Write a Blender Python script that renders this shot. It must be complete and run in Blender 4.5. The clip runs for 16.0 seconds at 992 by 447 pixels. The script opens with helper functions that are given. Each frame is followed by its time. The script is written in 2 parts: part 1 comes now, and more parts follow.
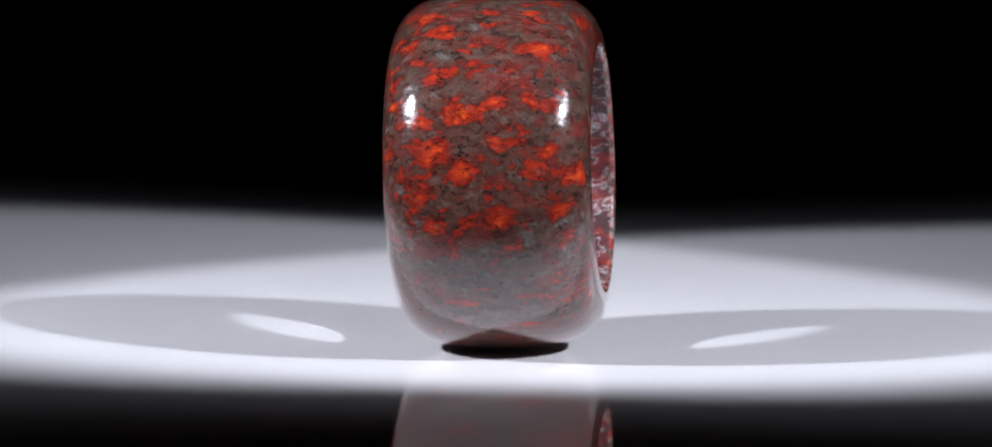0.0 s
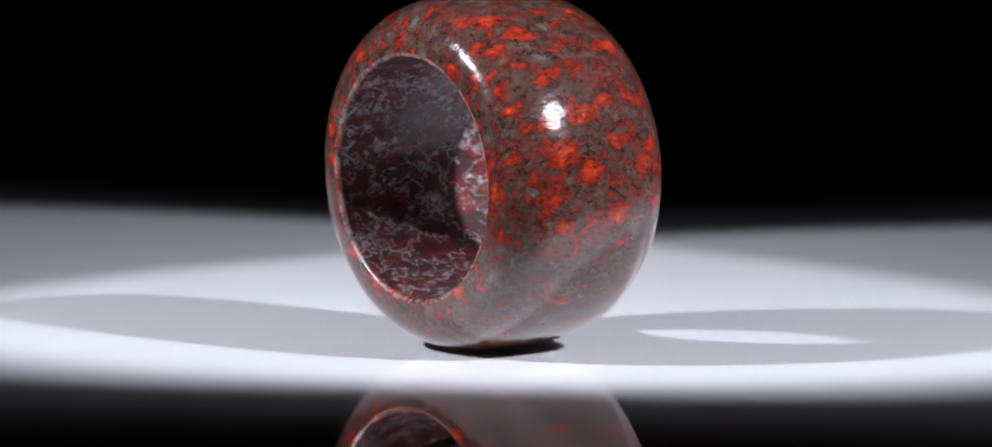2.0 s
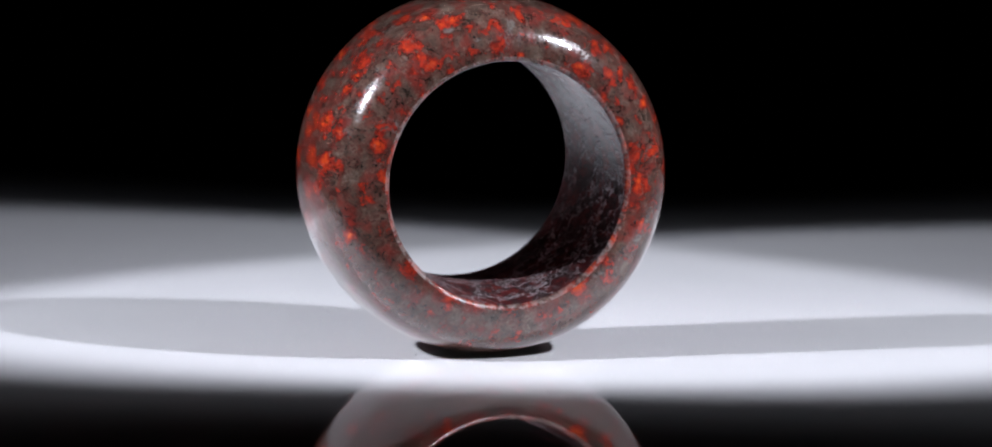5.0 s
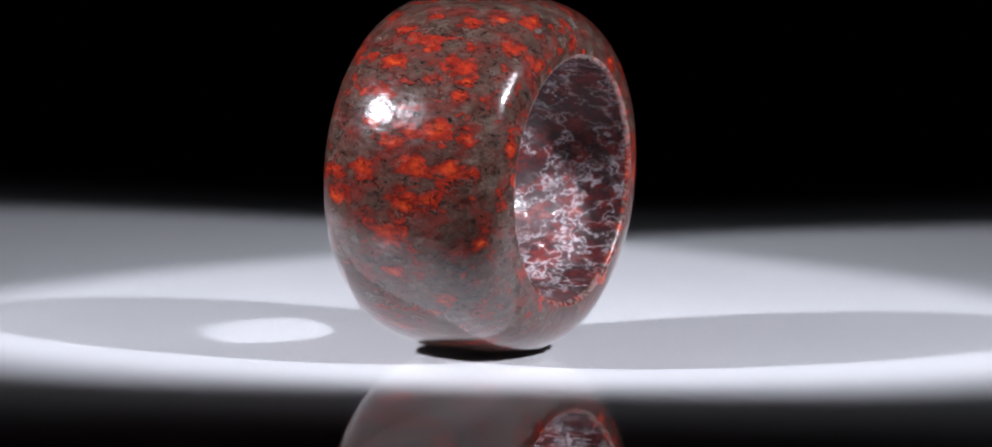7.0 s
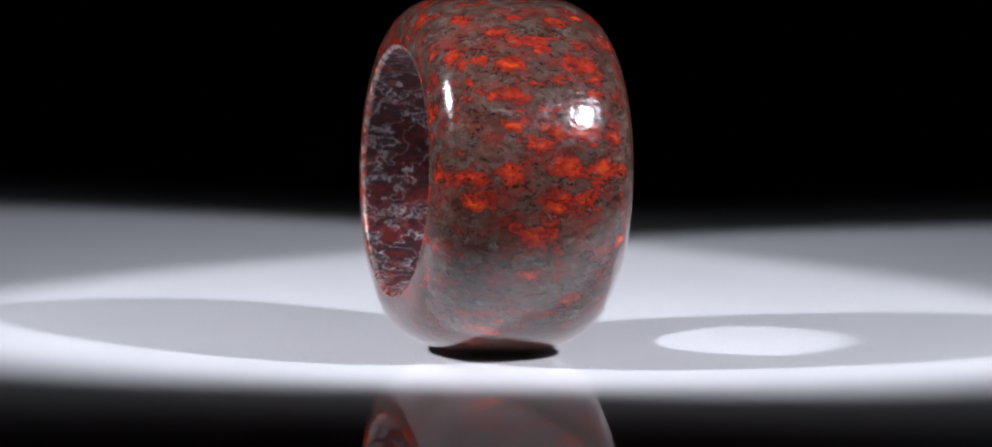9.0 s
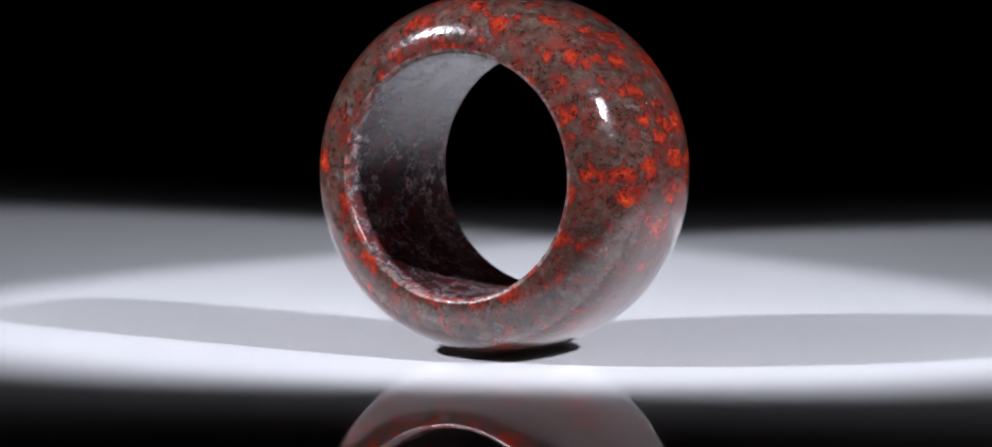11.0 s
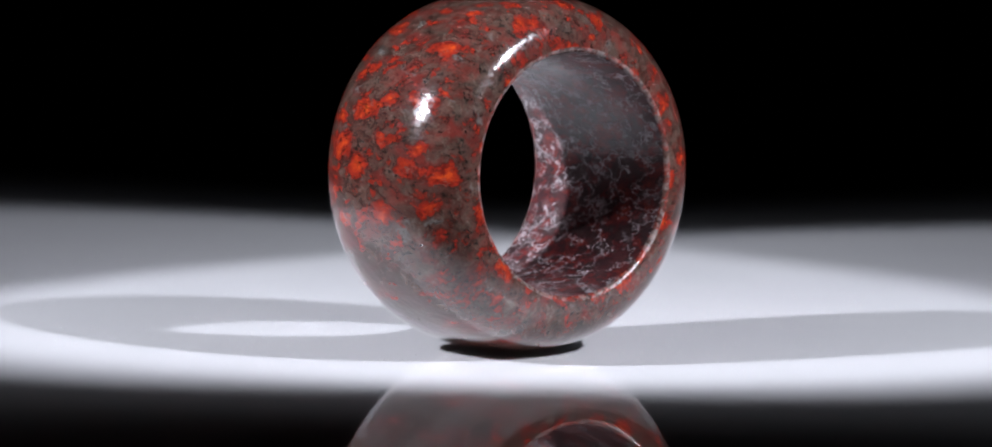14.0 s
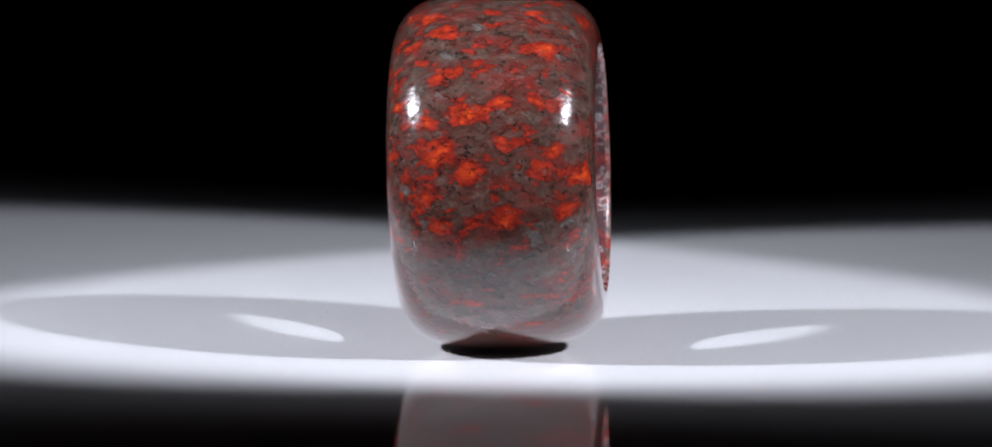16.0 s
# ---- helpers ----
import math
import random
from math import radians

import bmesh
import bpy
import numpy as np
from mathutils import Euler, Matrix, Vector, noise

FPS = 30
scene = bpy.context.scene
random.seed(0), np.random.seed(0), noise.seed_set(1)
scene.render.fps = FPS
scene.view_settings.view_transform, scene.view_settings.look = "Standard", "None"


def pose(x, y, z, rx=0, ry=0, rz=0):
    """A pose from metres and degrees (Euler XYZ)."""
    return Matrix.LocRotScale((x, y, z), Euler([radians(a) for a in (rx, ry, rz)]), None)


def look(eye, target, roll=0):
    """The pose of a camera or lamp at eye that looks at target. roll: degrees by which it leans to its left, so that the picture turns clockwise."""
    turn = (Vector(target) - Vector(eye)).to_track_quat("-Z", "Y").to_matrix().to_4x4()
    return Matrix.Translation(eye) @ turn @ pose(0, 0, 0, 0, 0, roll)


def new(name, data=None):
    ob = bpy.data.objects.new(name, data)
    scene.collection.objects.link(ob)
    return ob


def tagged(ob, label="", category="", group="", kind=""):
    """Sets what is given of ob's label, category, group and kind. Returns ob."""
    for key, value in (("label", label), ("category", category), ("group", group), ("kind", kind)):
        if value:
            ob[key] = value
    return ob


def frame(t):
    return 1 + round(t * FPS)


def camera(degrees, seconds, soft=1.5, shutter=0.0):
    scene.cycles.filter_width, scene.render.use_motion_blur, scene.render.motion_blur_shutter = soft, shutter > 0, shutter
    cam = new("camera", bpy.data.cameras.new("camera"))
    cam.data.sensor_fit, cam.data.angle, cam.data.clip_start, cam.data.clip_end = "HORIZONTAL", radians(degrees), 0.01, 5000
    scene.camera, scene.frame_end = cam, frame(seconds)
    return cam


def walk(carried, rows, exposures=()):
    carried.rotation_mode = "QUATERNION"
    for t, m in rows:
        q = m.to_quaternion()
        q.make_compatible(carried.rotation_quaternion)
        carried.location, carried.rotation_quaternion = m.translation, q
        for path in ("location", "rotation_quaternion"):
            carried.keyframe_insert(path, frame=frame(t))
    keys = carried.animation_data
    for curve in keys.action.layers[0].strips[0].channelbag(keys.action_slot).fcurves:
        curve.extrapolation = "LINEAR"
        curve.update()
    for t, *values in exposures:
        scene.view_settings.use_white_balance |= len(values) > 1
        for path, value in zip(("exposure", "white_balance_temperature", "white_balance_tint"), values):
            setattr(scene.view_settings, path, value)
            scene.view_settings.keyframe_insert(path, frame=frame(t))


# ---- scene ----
cam = camera(13.618, 16.0, soft=1.8)
cam.data.dof.use_dof, cam.data.dof.focus_distance, cam.data.dof.aperture_fstop = True, 0.343, 48.0
EYE = (0.0, -0.35033, 0.04815)
CAM = look(EYE, (0.0, -0.35033 + math.cos(radians(6.0845)), 0.04815 - math.sin(radians(6.0845))), 0.2855)
walk(cam, [(0.0, CAM), (16.0, CAM)], exposures=[(0.0, 0.0), (16.0, 0.0)])

# ---- light: a dark studio, two small focusing lamps ----
world = bpy.data.worlds.new("dark_studio")
world.use_nodes = True
world.node_tree.nodes["Background"].inputs["Color"].default_value = (0.6, 0.7, 1.0, 1)
world.node_tree.nodes["Background"].inputs["Strength"].default_value = 0.004
scene.world = world


def spot(name, place, target, half, power, blend, colour, size):
    data = bpy.data.lights.new(name, "SPOT")
    data.energy, data.color = power, colour
    data.spot_size, data.spot_blend = radians(2 * half), blend
    data.shadow_soft_size = size
    ob = new(name, data)
    ob.matrix_world = look(place, target)
    return ob


LAMP_LEFT, AIM_LEFT = (-0.2369, -0.0839, 0.1788), (0.0165, 0.0315, 0.0)
LAMP_RIGHT, AIM_RIGHT = (0.2052, -0.1379, 0.1849), (-0.0070, 0.0330, 0.0)
COOL = (0.865, 0.885, 1.0)
spot("spot_lamp_west", LAMP_LEFT, AIM_LEFT, 9.1, 6.65, 0.18, COOL, 0.006)
spot("spot_lamp_east", LAMP_RIGHT, AIM_RIGHT, 8.95, 6.25, 0.18, COOL, 0.006)


def diffuser(name, place, target, width, height, power, spread):
    """The pale gridded face beside each lamp, which the polished stone mirrors."""
    data = bpy.data.lights.new(name, "AREA")
    data.shape, data.size, data.size_y = "RECTANGLE", width, height
    data.energy, data.color, data.spread = power, COOL, radians(spread)
    ob = new(name, data)
    ob.matrix_world = look(place, target)
    return ob


diffuser("diffuser_west", (-0.240, -0.022, 0.190), (0, 0.038, 0.005), 0.11, 0.15, 0.0046, 12)
diffuser("diffuser_east", (0.232, -0.058, 0.190), (0, 0.038, 0.005), 0.11, 0.15, 0.0046, 12)


def lamp_lens(name, lamp, power):
    """The lit front lens round each lamp's bright middle."""
    data = bpy.data.lights.new(name, "AREA")
    data.shape, data.size, data.energy, data.color, data.spread = "DISK", 0.040, power, COOL, radians(15)
    eye = Vector(lamp)
    new(name, data).matrix_world = look(eye - 0.012 * eye.normalized(), (0, 0.012, 0.008))


lamp_lens("lamp_lens_west", LAMP_LEFT, 0.0021)
lamp_lens("lamp_lens_east", LAMP_RIGHT, 0.0021)


# ---- materials ----
class Mat:
    """A small node builder round one Principled shader."""

    def __init__(self, name):
        self.m = bpy.data.materials.new(name)
        self.m.use_nodes = True
        self.t = self.m.node_tree
        self.bsdf = self.t.nodes["Principled BSDF"]

    def add(self, kind, **props):
        n = self.t.nodes.new(kind)
        for k, v in props.items():
            if k in ("operation", "data_type", "blend_type", "feature", "distance", "noise_dimensions", "interpolation_type"):
                setattr(n, k, v)
            else:
                n.inputs[k.replace("_", " ")].default_value = v
        return n

    def link(self, a, b):
        self.t.links.new(a, b)

    def coords(self, scale=(1, 1, 1), place=(0, 0, 0)):
        c = self.t.nodes.new("ShaderNodeTexCoord")
        mp = self.t.nodes.new("ShaderNodeMapping")
        mp.inputs["Scale"].default_value = scale
        mp.inputs["Location"].default_value = place
        self.link(c.outputs["Object"], mp.inputs["Vector"])
        return mp.outputs["Vector"]

    def noise(self, vec, scale, detail=4.0, rough=0.55, distort=0.0):
        n = self.t.nodes.new("ShaderNodeTexNoise")
        n.inputs["Scale"].default_value = scale
        n.inputs["Detail"].default_value = detail
        n.inputs["Roughness"].default_value = rough
        n.inputs["Distortion"].default_value = distort
        self.link(vec, n.inputs["Vector"])
        return n

    def voronoi(self, vec, scale, feature="F1", rand=1.0):
        n = self.t.nodes.new("ShaderNodeTexVoronoi")
        n.feature = feature
        n.inputs["Scale"].default_value = scale
        n.inputs["Randomness"].default_value = rand
        self.link(vec, n.inputs["Vector"])
        return n

    def ramp(self, value, stops):
        n = self.t.nodes.new("ShaderNodeValToRGB")
        el = n.color_ramp.elements
        while len(el) < len(stops):
            el.new(0.5)
        for e, (p, c) in zip(el, stops):
            e.position = p
            e.color = (c, c, c, 1) if isinstance(c, (int, float)) else (*c, 1)
        self.link(value, n.inputs["Fac"])
        return n.outputs["Color"]

    def mix(self, fac, a, b, blend="MIX"):
        n = self.t.nodes.new("ShaderNodeMix")
        n.data_type, n.blend_type = "RGBA", blend
        for socket, v in ((n.inputs[0], fac), (n.inputs[6], a), (n.inputs[7], b)):
            if isinstance(v, (int, float)):
                socket.default_value = v
            elif isinstance(v, tuple):
                socket.default_value = (*v, 1)
            else:
                self.link(v, socket)
        return n.outputs[2]

    def math(self, op, a, b=0.0):
        n = self.t.nodes.new("ShaderNodeMath")
        n.operation = op
        for socket, v in zip(n.inputs, (a, b)):
            if isinstance(v, (int, float)):
                socket.default_value = v
            else:
                self.link(v, socket)
        return n.outputs[0]

    def shift(self, vec, noise_colour, amount):
        """vec moved by a noise colour about its middle."""
        s = self.t.nodes.new("ShaderNodeVectorMath")
        s.operation = "SUBTRACT"
        self.link(noise_colour, s.inputs[0])
        s.inputs[1].default_value = (0.5, 0.5, 0.5)
        k = self.t.nodes.new("ShaderNodeVectorMath")
        k.operation = "SCALE"
        self.link(s.outputs[0], k.inputs[0])
        k.inputs["Scale"].default_value = amount
        a = self.t.nodes.new("ShaderNodeVectorMath")
        a.operation = "ADD"
        self.link(vec, a.inputs[0])
        self.link(k.outputs[0], a.inputs[1])
        return a.outputs[0]

    def bump(self, height, strength, distance, normal=None):
        n = self.t.nodes.new("ShaderNodeBump")
        n.inputs["Strength"].default_value = strength
        n.inputs["Distance"].default_value = distance
        self.link(height, n.inputs["Height"])
        if normal is not None:
            self.link(normal, n.inputs["Normal"])
        return n.outputs["Normal"]

    def set(self, **values):
        for k, v in values.items():
            socket = self.bsdf.inputs[k.replace("_", " ")]
            if isinstance(v, (int, float)):
                socket.default_value = v
            elif isinstance(v, tuple):
                socket.default_value = (*v, 1) if len(v) == 3 and socket.type == "RGBA" else v
            else:
                self.link(v, socket)
        return self.m


def stone_colours(k, placed=True):
    """Mottled jasper: grey-brown ground, red to orange blotches, black flecks, pale chips. Coordinates in mm, drawn out
    along the ring's axis. placed: the blotches follow the mesh's own field."""
    base = k.coords((700, 1000, 1000), (1.7, 0.4, 2.3))
    warp = k.noise(base, 0.7, 3.0, 0.6)
    v = k.shift(base, warp.outputs["Color"], 1.3)
    # ground: brown-grey grains with paler and darker lenses
    g = k.noise(v, 0.9, 7.0, 0.68)
    ground = k.ramp(g.outputs["Fac"], [(0.32, (0.007, 0.005, 0.0035)), (0.43, (0.040, 0.0245, 0.0185)), (0.56, (0.082, 0.054, 0.041)), (0.74, (0.150, 0.113, 0.088))])
    grain = k.voronoi(v, 1.5)
    ground = k.mix(0.35, ground, k.ramp(grain.outputs["Color"], [(0.0, (0.010, 0.007, 0.006)), (0.5, (0.046, 0.027, 0.021)), (1.0, (0.090, 0.062, 0.050))]))
    pepper = k.noise(v, 2.8, 4.0, 0.7)
    ground = k.mix(0.6, ground, k.ramp(pepper.outputs["Fac"], [(0.36, 0.30), (0.48, 1.0), (0.64, 1.0)]), "MULTIPLY")
    # red blotches with ragged rims
    ragged = k.noise(k.shift(k.coords((480, 1000, 1000), (5.1, 1.4, 0.3)), warp.outputs["Color"], 1.3), 1.05, 6.0, 0.68)
    specks = k.noise(k.shift(base, warp.outputs["Color"], 2.0), 0.75, 4.0, 0.6)
    if placed:
        at = k.t.nodes.new("ShaderNodeAttribute")
        at.attribute_name = "blotch"
        placed_field = k.math("ADD", k.math("MULTIPLY", at.outputs["Fac"], 0.62), k.math("MULTIPLY", k.math("SUBTRACT", ragged.outputs["Fac"], 0.5), 1.65))
        stray = k.math("MULTIPLY", k.math("SUBTRACT", specks.outputs["Fac"], 0.51), 2.6)
        field = k.math("MAXIMUM", placed_field, stray)
    else:
        field = k.math("MULTIPLY", k.math("SUBTRACT", specks.outputs["Fac"], 0.40), 2.6)
    halo = k.ramp(k.math("ADD", field, 0.30), [(0.0, 0.0), (0.56, 1.0)])
    blotch = k.ramp(field, [(0.18, 0.0), (0.24, 0.55), (0.31, 1.0)])
    core = k.ramp(field, [(0.38, 0.0), (0.85, 1.0)])
    heart = k.noise(v, 1.6, 5.0, 0.64)
    deep = k.ramp(heart.outputs["Fac"], [(0.36, (0.080, 0.008, 0.006)), (0.62, (0.25, 0.019, 0.010))])
    hot = k.ramp(heart.outputs["Fac"], [(0.32, (0.17, 0.014, 0.007)), (0.50, (0.33, 0.029, 0.008)), (0.66, (0.58, 0.086, 0.011))])
    c = k.mix(k.math("MULTIPLY", halo, 0.55), ground, (0.078, 0.014, 0.011))
    # soft red clouds under the polish
    cloud = k.noise(k.shift(k.coords((600, 1000, 1000), (2.9, 7.7, 6.1)), warp.outputs["Color"], 1.0), 0.55, 3.0, 0.55)
    c = k.mix(k.ramp(cloud.outputs["Fac"], [(0.50, 0.0), (0.66, 0.7)]), c, (0.125, 0.015, 0.012))
    c = k.mix(blotch, c, k.mix(core, deep, hot))
    # pale grey chips
    pale = k.noise(k.shift(v, heart.outputs["Color"], 1.4), 0.62, 4.0, 0.62)
    chip = k.math("MULTIPLY", k.ramp(pale.outputs["Fac"], [(0.62, 0.0), (0.71, 0.65)]), k.math("SUBTRACT", 1.0, blotch))
    c = k.mix(chip, c, k.mix(heart.outputs["Fac"], (0.07, 0.066, 0.06), (0.17, 0.165, 0.155)))
    # dark cracks and thin pale seams between the grains, broken up in patches
    seam = k.noise(k.shift(k.coords((520, 1000, 1000), (8.3, 2.2, 4.7)), heart.outputs["Color"], 0.9), 0.75, 3.0, 0.6)
    torn = k.noise(v, 0.8, 3.0, 0.6)
    dark_rim = k.math("MULTIPLY", k.ramp(field, [(0.10, 0.0), (0.19, 0.75), (0.27, 0.0)]), k.ramp(torn.outputs["Fac"], [(0.42, 1.0), (0.60, 0.0)]))
    c = k.mix(dark_rim, c, (0.014, 0.007, 0.005))
    crack = k.math("ABSOLUTE", k.math("SUBTRACT", seam.outputs["Fac"], 0.47))
    crack = k.math("MULTIPLY", k.ramp(crack, [(0.006, 1.0), (0.026, 0.0)]), k.ramp(torn.outputs["Fac"], [(0.45, 0.0), (0.58, 0.85)]))
    c = k.mix(crack, c, (0.007, 0.005, 0.004))
    thread = k.math("ABSOLUTE", k.math("SUBTRACT", seam.outputs["Fac"], 0.55))
    thread = k.math("MULTIPLY", k.ramp(thread, [(0.003, 1.0), (0.016, 0.0)]), k.ramp(torn.outputs["Fac"], [(0.40, 0.45), (0.52, 0.0)]))
    c = k.mix(thread, c, (0.16, 0.125, 0.10))
    # black flecks in clusters
    fl = k.noise(k.shift(v, heart.outputs["Color"], 1.2), 1.9, 5.0, 0.66)
    c = k.mix(k.ramp(fl.outputs["Fac"], [(0.61, 0.0), (0.66, 0.85)]), c, (0.006, 0.005, 0.005))
    return c, blotch, base, v


def stone_outside():
    k = Mat("polished_mottled_jasper")
    colour, blotch, base, v = stone_colours(k)
    peel = k.noise(base, 0.9, 2.0, 0.5)
    pits = k.voronoi(k.shift(base, peel.outputs["Color"], 0.8), 2.2, "SMOOTH_F1")
    h = k.math("ADD", k.math("MULTIPLY", peel.outputs["Fac"], 1.0), k.math("MULTIPLY", pits.outputs["Distance"], 0.35))
    n = k.bump(h, 0.2, 0.0002)
    rough = k.ramp(k.noise(base, 1.4, 4.0).outputs["Fac"], [(0.35, 0.14), (0.7, 0.28)])
    return k.set(Base_Color=colour, Roughness=rough, Normal=n, IOR=1.55, Specular_IOR_Level=0.18, Coat_Weight=0.85, Coat_IOR=1.5, Coat_Roughness=k.ramp(k.noise(base, 0.8, 3.0).outputs["Fac"], [(0.38, 0.02), (0.66, 0.07)]), Coat_Normal=k.bump(h, 0.18, 0.0002),
                 Subsurface_Weight=0.0)


def stone_bore():
    k = Mat("veined_jasper_bore")
    colour, blotch, base, v = stone_colours(k, placed=False)
    warp = k.noise(base, 1.1, 2.0, 0.6)
    vv = k.shift(base, warp.outputs["Color"], 2.3)
    # curling pale threads: narrow level lines of two noises, broken up in places
    worm = k.noise(vv, 0.30, 2.0, 0.5)
    a = k.math("ABSOLUTE", k.math("SUBTRACT", worm.outputs["Fac"], 0.50))
    worm2 = k.noise(vv, 0.48, 1.5, 0.5)
    b = k.math("ABSOLUTE", k.math("SUBTRACT", worm2.outputs["Fac"], 0.53))
    line = k.ramp(k.math("MINIMUM", a, b), [(0.0, 1.0), (0.006, 0.85), (0.014, 0.18), (0.05, 0.0)])
    patch = k.ramp(k.noise(base, 0.6, 3.0).outputs["Fac"], [(0.36, 0.22), (0.58, 1.0)])
    vein = k.math("MULTIPLY", line, patch)
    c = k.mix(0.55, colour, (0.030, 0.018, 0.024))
    c = k.mix(k.math("MULTIPLY", vein, 0.8), c, (0.46, 0.42, 0.44))
    h = k.math("ADD", vein, k.math("MULTIPLY", k.noise(base, 1.2, 3.0).outputs["Fac"], 0.6))
    rough = k.ramp(patch, [(0.0, 0.38), (1.0, 0.55)])
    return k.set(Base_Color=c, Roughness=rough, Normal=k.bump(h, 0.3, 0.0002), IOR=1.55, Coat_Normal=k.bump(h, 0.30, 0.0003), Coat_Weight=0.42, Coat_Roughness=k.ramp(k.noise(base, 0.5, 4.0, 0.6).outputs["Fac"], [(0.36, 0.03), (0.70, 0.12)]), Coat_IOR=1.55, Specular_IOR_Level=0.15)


def stone_rim():
    """The worn edge of the bore: the same stone, paler where it is ground and chipped."""
    k = Mat("worn_jasper_edge")
    colour, blotch, base, v = stone_colours(k, placed=False)
    chips = k.noise(v, 1.3, 5.0, 0.65)
    worn = k.ramp(chips.outputs["Fac"], [(0.44, 0.05), (0.64, 0.5)])
    c = k.mix(worn, colour, (0.26, 0.225, 0.21))
    rough = k.ramp(chips.outputs["Fac"], [(0.4, 0.16), (0.65, 0.42)])
    return k.set(Base_Color=c, Roughness=rough, Normal=k.bump(chips.outputs["Fac"], 0.4, 0.00018), IOR=1.5, Specular_IOR_Level=0.45)


def white_acrylic():
    k = Mat("glossy_white_acrylic")
    base = k.coords((1, 1, 1))
    smear = k.noise(base, 35.0, 4.0, 0.6)
    c = k.ramp(smear.outputs["Fac"], [(0.3, (0.76, 0.765, 0.78)), (0.7, (0.80, 0.805, 0.815))])
    fine = k.noise(base, 160.0, 3.0, 0.6)
    rough = k.ramp(fine.outputs["Fac"], [(0.3, 0.008), (0.75, 0.020)])
    return k.set(Base_Color=c, Roughness=rough, IOR=1.49)


def black_cloth():
    k = Mat("black_studio_cloth")
    base = k.coords((1, 1, 1))
    weave = k.noise(base, 400.0, 3.0, 0.7)
    fold = k.noise(base, 3.0, 3.0, 0.5)
    c = k.mix(fold.outputs["Fac"], (0.014, 0.013, 0.014), (0.024, 0.022, 0.024))
    return k.set(Base_Color=c, Roughness=0.95, Normal=k.bump(weave.outputs["Fac"], 0.4, 0.0005), Specular_IOR_Level=0.1)


def dark_fleck():
    k = Mat("grey_dust")
    c = k.ramp(k.noise(k.coords((1, 1, 1)), 4000.0).outputs["Fac"], [(0.3, (0.22, 0.22, 0.24)), (0.7, (0.36, 0.36, 0.37))])
    return k.set(Base_Color=c, Roughness=0.9)


STONE, BORE, RIM_STONE, ACRYLIC, CLOTH, DUST = stone_outside(), stone_bore(), stone_rim(), white_acrylic(), black_cloth(), dark_fleck()


# ---- building helpers ----
def mesh_of(name, bm, material, smooth=False):
    me = bpy.data.meshes.new(name)
    bm.normal_update()
    bm.to_mesh(me)
    bm.free()
    me.materials.append(material)
    for p in me.polygons:
        p.use_smooth = smooth
    return me


def part(name, bm, material, parent, label="", smooth=True):
    ob = new(name, mesh_of(name, bm, material, smooth))
    ob.parent = parent
    if label:
        ob["label"] = label
    return ob


def slab(x0, y0, z0, x1, y1, z1, bevel=0.0):
    bm = bmesh.new()
    bmesh.ops.create_cube(bm, size=1.0)
    for v in bm.verts:
        v.co = ((x0 + x1) / 2 + v.co.x * (x1 - x0), (y0 + y1) / 2 + v.co.y * (y1 - y0), (z0 + z1) / 2 + v.co.z * (z1 - z0))
    if bevel:
        bmesh.ops.bevel(bm, geom=bm.edges[:], offset=bevel, segments=2, affect="EDGES")
    return bm


# ---- the dark studio and the table ----
def structure(name, bm, material, label, category):
    return tagged(new(name, mesh_of(name, bm, material)), label, category, kind="structure")


structure("tabletop", slab(-1.6, -1.6, -0.03, 1.6, 1.6, 0.0), ACRYLIC, "glossy white acrylic tabletop lit by two round pools", "tabletop")
structure("wall_north", slab(-1.6, 1.6, -0.03, 1.6, 1.65, 1.6), CLOTH, "matt black cloth wall behind the table", "wall")
structure("wall_south", slab(-1.6, -1.65, -0.03, 1.6, -1.6, 1.6), CLOTH, "matt black cloth wall of the dark studio", "wall")
structure("wall_west", slab(-1.65, -1.65, -0.03, -1.6, 1.65, 1.6), CLOTH, "matt black cloth wall of the dark studio", "wall")
structure("wall_east", slab(1.6, -1.65, -0.03, 1.65, 1.65, 1.6), CLOTH, "matt black cloth wall of the dark studio", "wall")
structure("ceiling", slab(-1.65, -1.65, 1.6, 1.65, 1.65, 1.65), CLOTH, "matt black ceiling of the dark studio", "ceiling")


# ---- the ring ----
R_OUT, R_ROOT, R_BORE, HALF, POWER = 0.01525, 0.00987, 0.01018, 0.0086, 2.8
LEAN, PSI = 2.12, -6.71            # the axis rises by LEAN and starts PSI from the x axis
OFF_X, OFF_Y = 0.000494, 0.00110  # the ring's centre beside the turning axis, at the start
AXIS_X = -0.00014                   # where the turning axis stands
TURN = 22.63                       # degrees a second, anticlockwise from above
FULLER, SLIMMER = 1.022, 0.992      # one half of the band is a little wider
RIM = 0.00042                      # rounding of the edge of the bore


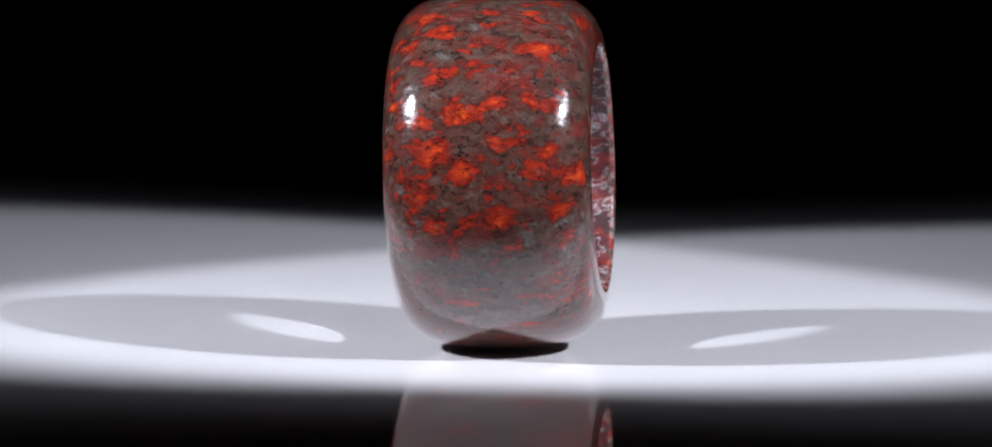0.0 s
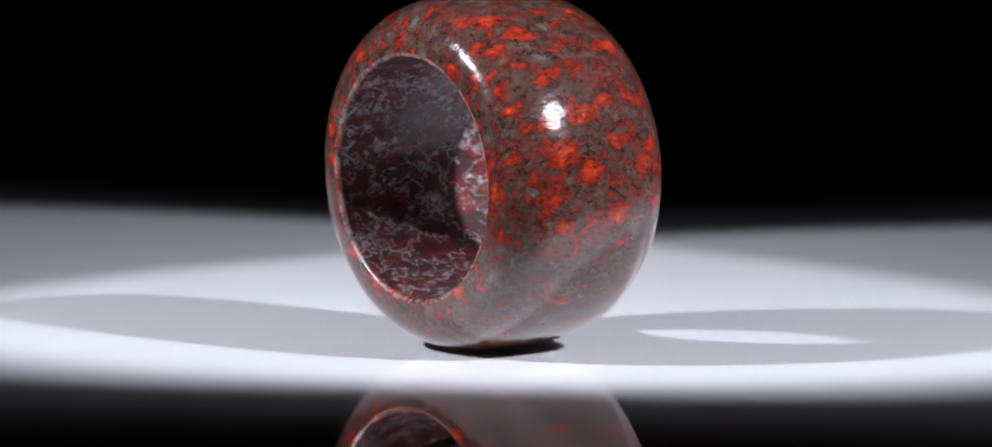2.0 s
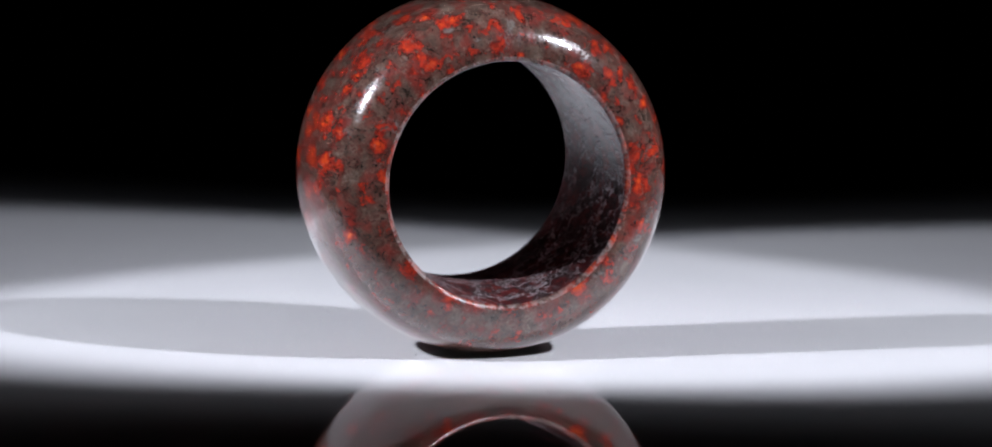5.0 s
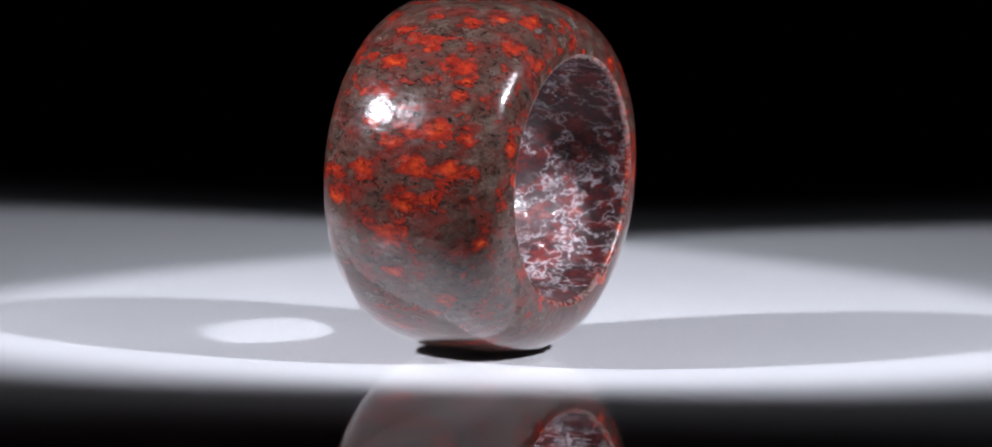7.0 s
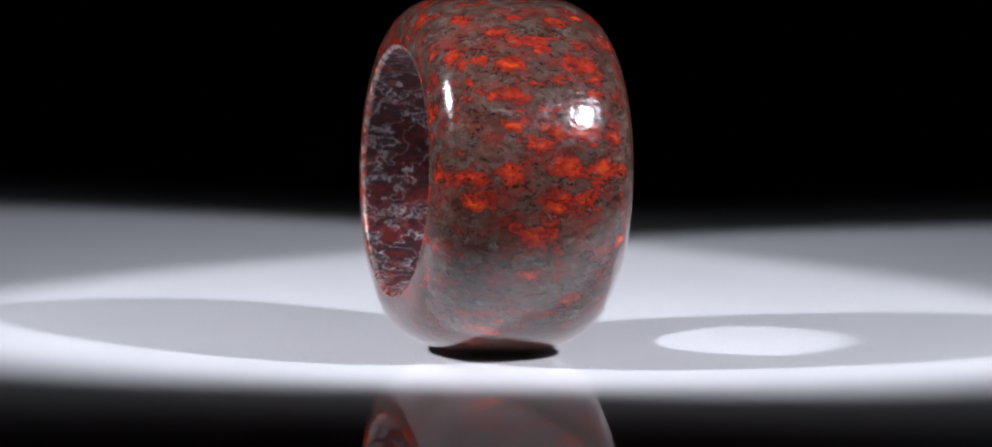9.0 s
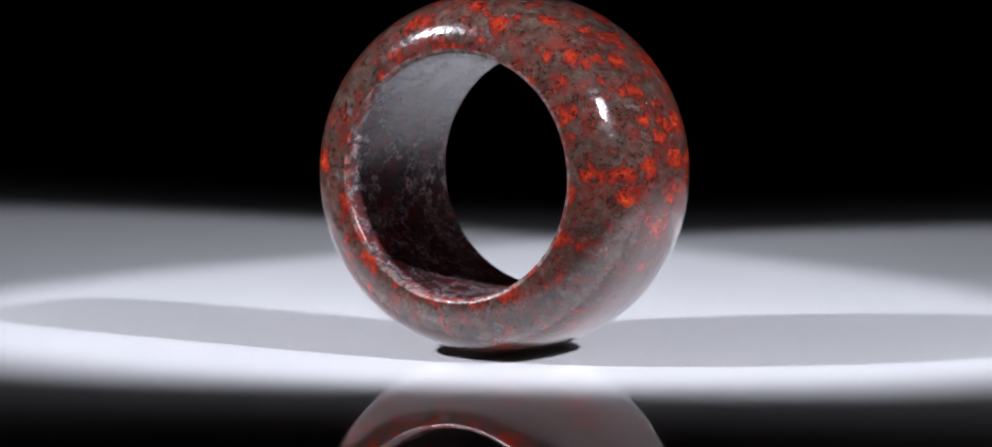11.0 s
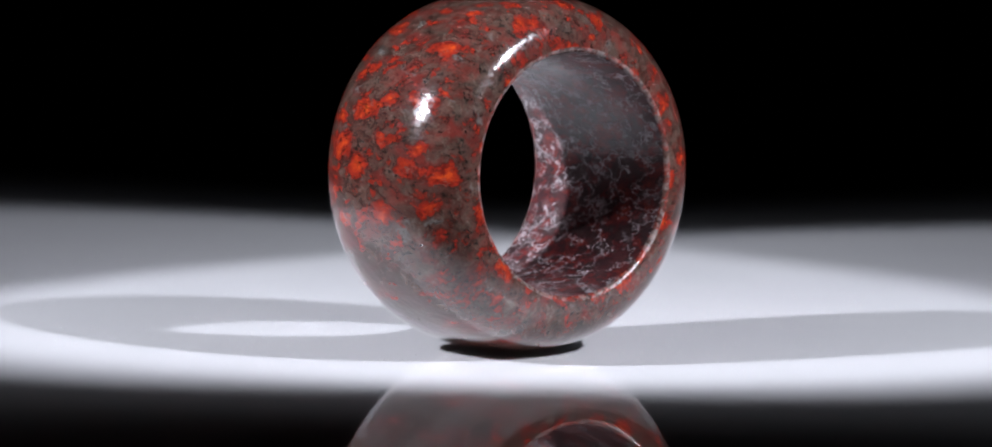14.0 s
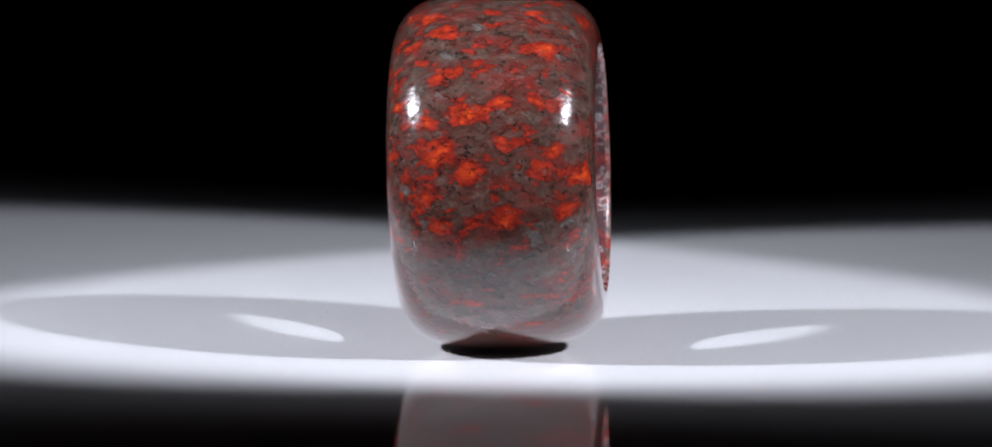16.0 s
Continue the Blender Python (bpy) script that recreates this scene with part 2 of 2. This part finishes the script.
def crown():
    """The outer section, from one edge of the bore over the crown to the other, as (along, radius)."""
    n, pts = 96, []
    u_rim = HALF * (1 - ((R_BORE + RIM - R_ROOT) / (R_OUT - R_ROOT)) ** POWER) ** (1 / POWER)
    a0 = math.acos(min(1.0, (u_rim / HALF) ** (POWER / 2)))
    for i in range(n + 1):
        a = a0 + (math.pi - 2 * a0) * i / n
        c, s = math.cos(a), math.sin(a)
        u = HALF * math.copysign(abs(c) ** (2 / POWER), c)
        u *= FULLER if u > 0 else SLIMMER
        pts.append((u, R_ROOT + (R_OUT - R_ROOT) * s ** (2 / POWER)))
    arc = [(u_rim - RIM * (1 - math.cos(b)), R_BORE + RIM - RIM * math.sin(b)) for b in (radians(d) for d in (82, 68, 54, 40, 26, 12, 0))]
    return pts, arc


def revolve(profile, steps=400, wobble=0.0):
    bm = bmesh.new()
    rows = []
    for j in range(steps):
        a = 2 * math.pi * j / steps
        row = []
        for u, r in profile:
            p = Vector((u, r * math.cos(a), r * math.sin(a)))
            if wobble:
                p += p.normalized() * wobble * noise.noise(p * 180.0)
            row.append(bm.verts.new(p))
        rows.append(row)
    for j in range(steps):
        a, b = rows[j], rows[(j + 1) % steps]
        for i in range(len(profile) - 1):
            bm.faces.new((a[i], b[i], b[i + 1], a[i + 1]))
    bmesh.ops.recalc_face_normals(bm, faces=bm.faces[:])
    return bm


# the largest red blotches of the stone: millimetres along the axis, degrees round it, millimetres of radius
CROWN_A = [(-4.0, 169, 1.39), (-1.5, 157, 1.28), (-3.7, 144, 0.96), (1.4, 154, 0.85), (-4.9, 116, 0.96), (-3.6, 125, 0.96), (-6.1, 129, 0.85), (-7.8, 169, 0.75), (-5.1, 159, 0.75), (0.4, 116, 0.69), (3.8, 116, 0.59), (4.7, 134, 1.07), (4.0, 152, 0.69), (-1.1, 176, 0.96), (4.6, 175, 0.85), (6.9, 177, 0.85), (-5.3, -177, 1.07), (1.4, -170, 1.07), (-1.2, -169, 0.75), (-3.8, -168, 0.75), (6.6, -172, 0.80), (-7.6, 137, 0.64), (-0.8, 139, 0.48), (5.4, 169, 0.75), (3.1, 167, 0.64), (7.0, -161, 0.64), (1.3, 167, 0.53), (-2.4, 143, 0.43), (7.5, 109, 0.53)]
CROWN_B = [(2.7, 40, 0.85), (-3.3, 41, 0.96), (-4.4, 36, 0.53), (1.8, 51, 0.64), (-0.4, 47, 0.53), (-2.2, 60, 0.75), (-3.7, 49, 0.53), (3.2, 29, 0.96), (2.7, 20, 0.85), (-0.4, 18, 0.75), (0.8, 13, 0.75), (-3.2, 18, 0.96), (3.3, 5, 0.96), (-1.6, 7, 1.07), (-4.6, 7, 0.96), (-6.1, 6, 0.64), (5.9, 3, 0.75), (5.8, -5, 1.07), (7.8, 3, 0.75), (-0.7, -4, 1.07), (-3.2, -3, 0.96), (0.3, -15, 1.17), (-6.7, 54, 0.85), (-4.5, 31, 0.53), (3.4, 54, 0.64), (5.2, 63, 0.64), (6.9, 46, 0.75), (-4.5, 65, 0.75), (-7.8, 54, 0.64), (1.0, 61, 0.43), (0.7, -28, 0.64), (-3.1, -38, 0.75), (2.9, -55, 1.07)]
FACE_A = [(-8.5, -178, 0.80), (-8.5, 168, 0.91), (-8.5, 85, 0.85), (-7.2, 56, 0.48), (-8.3, 55, 0.75), (-8.6, 61, 0.48), (-8.6, 44, 0.53), (-8.7, 4, 0.69), (-8.5, 17, 0.85), (-8.4, -5, 0.64), (-8.7, -38, 0.75), (-8.6, -63, 0.85), (-8.6, -126, 0.85), (-8.5, 123, 0.75), (-8.7, 139, 0.53), (-7.5, 144, 0.53), (-7.1, 152, 0.64), (-6.5, 111, 0.85), (-7.3, 125, 0.64), (-6.2, 69, 0.75), (-7.1, -18, 0.64), (-8.7, 94, 0.43), (-8.6, 152, 0.48), (-8.2, 134, 0.53), (-6.7, 94, 0.64), (-8.3, -162, 0.43)]
FACE_B = [(7.6, 108, 0.96), (8.6, 100, 0.96), (8.6, 91, 0.75), (8.5, 120, 0.75), (8.6, -165, 0.85), (7.8, 177, 0.96), (8.7, -138, 1.07), (8.6, -121, 0.53), (8.6, -61, 0.85), (8.6, -25, 1.07), (8.6, -7, 0.75), (8.7, -79, 0.69), (8.7, -101, 0.53), (8.6, 52, 0.85), (8.5, 30, 0.75), (7.9, 75, 0.96), (8.5, 78, 0.53), (6.3, 132, 0.64), (8.6, 132, 0.64), (5.8, 154, 0.75), (8.5, 158, 0.53), (8.3, 4, 0.75), (8.0, 52, 0.53), (8.7, 165, 0.48), (6.7, 87, 0.75), (8.7, 26, 0.43), (6.8, 3, 0.53)]


def blotch_field(me):
    """How deep inside a red blotch each point of the band lies: 1 in its heart, 0 at its rim, to -1 outside."""
    spots = []
    for u, a, r in CROWN_A + CROWN_B + FACE_A + FACE_B:
        x = min(abs(u) / 1000 / HALF, 0.999)
        rad = R_ROOT + (R_OUT - R_ROOT) * (1 - x ** POWER) ** (1 / POWER)
        spots.append((u / 1000, rad * math.cos(radians(a)), rad * math.sin(radians(a)), r / 1000))
    spots = np.array(spots)
    co = np.empty(len(me.vertices) * 3, np.float32)
    me.vertices.foreach_get("co", co)
    co = co.reshape(-1, 3).astype(float)
    warp = np.array([noise.noise_vector(Vector(p) * 900.0) * 0.0005 + noise.noise_vector(Vector(p) * 2100.0) * 0.00022 for p in co])
    d = (co + warp)[:, None, :] - spots[None, :, :3]
    d[:, :, 0] *= 0.66
    depth = 1.2 - np.linalg.norm(d, axis=2) / (1.12 * spots[None, :, 3])
    field = np.clip(depth.max(axis=1), -1, 1).astype(np.float32)
    me.attributes.new("blotch", "FLOAT", "POINT").data.foreach_set("value", field)


def outward(bm, inside=False):
    """Turn the faces away from the ring's axis, or, inside, towards it."""
    f = max(bm.faces, key=lambda q: q.calc_center_median().yz.length)
    c = f.calc_center_median()
    if (f.normal.y * c.y + f.normal.z * c.z > 0) == inside:
        bmesh.ops.reverse_faces(bm, faces=bm.faces[:])
    return bm


def stone_ring():
    ring = tagged(new("stone_ring"), "polished red and grey-brown mottled jasper thumb ring standing on edge", "ring")
    section, arc = crown()
    blotch_field(part("band", outward(revolve(section)), STONE, ring).data)
    edge, r_edge = arc[0]
    bore = [(edge * (1 - 2 * i / 24) * (FULLER if i < 12 else SLIMMER), r_edge - 0.00036 * (1 - (1 - 2 * i / 24) ** 2)) for i in range(25)]
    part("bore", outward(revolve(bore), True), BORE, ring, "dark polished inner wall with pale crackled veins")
    for side in (1, -1):
        part("rim", outward(revolve([(side * u * (FULLER if side > 0 else SLIMMER), r) for u, r in arc]), True), RIM_STONE, ring, "rounded pale worn edge of the bore")
    lowest = max(r * math.cos(radians(LEAN)) + abs(u) * math.sin(radians(LEAN)) for u, r in section)
    return ring, lowest


RING, RING_HEIGHT = stone_ring()


# ---- specks of dust on the acrylic ----
def dust_speck(x, y, size, seed):
    bm = bmesh.new()
    bmesh.ops.create_icosphere(bm, subdivisions=2, radius=size)
    for v in bm.verts:
        v.co *= 1 + 0.5 * noise.noise(v.co * 3000 + Vector((seed, 0, 0)))
        v.co.z = max(v.co.z * 0.6, -size * 0.3)
    lift = -min(v.co.z for v in bm.verts)
    ob = new("dust_speck", mesh_of("dust_speck", bm, DUST, True))
    ob.location = (x, y, lift)
    return tagged(ob, "tiny grey speck of dust on white acrylic", "dust", "dust on the table")


dust_speck(-0.0464, 0.1040, 0.00013, 1)
dust_speck(-0.0152, 0.0240, 0.00008, 2)
dust_speck(-0.0067, -0.0035, 0.00005, 3)


def motions():
    rows = []
    for i in range(65):
        t = i * 0.25
        turn = pose(AXIS_X, 0, 0, 0, 0, TURN * t)
        rows.append((t, turn @ pose(OFF_X, OFF_Y, RING_HEIGHT) @ pose(0, 0, 0, 0, 0, PSI) @ pose(0, 0, 0, 0, -LEAN, 0)))
    walk(RING, rows)


motions()
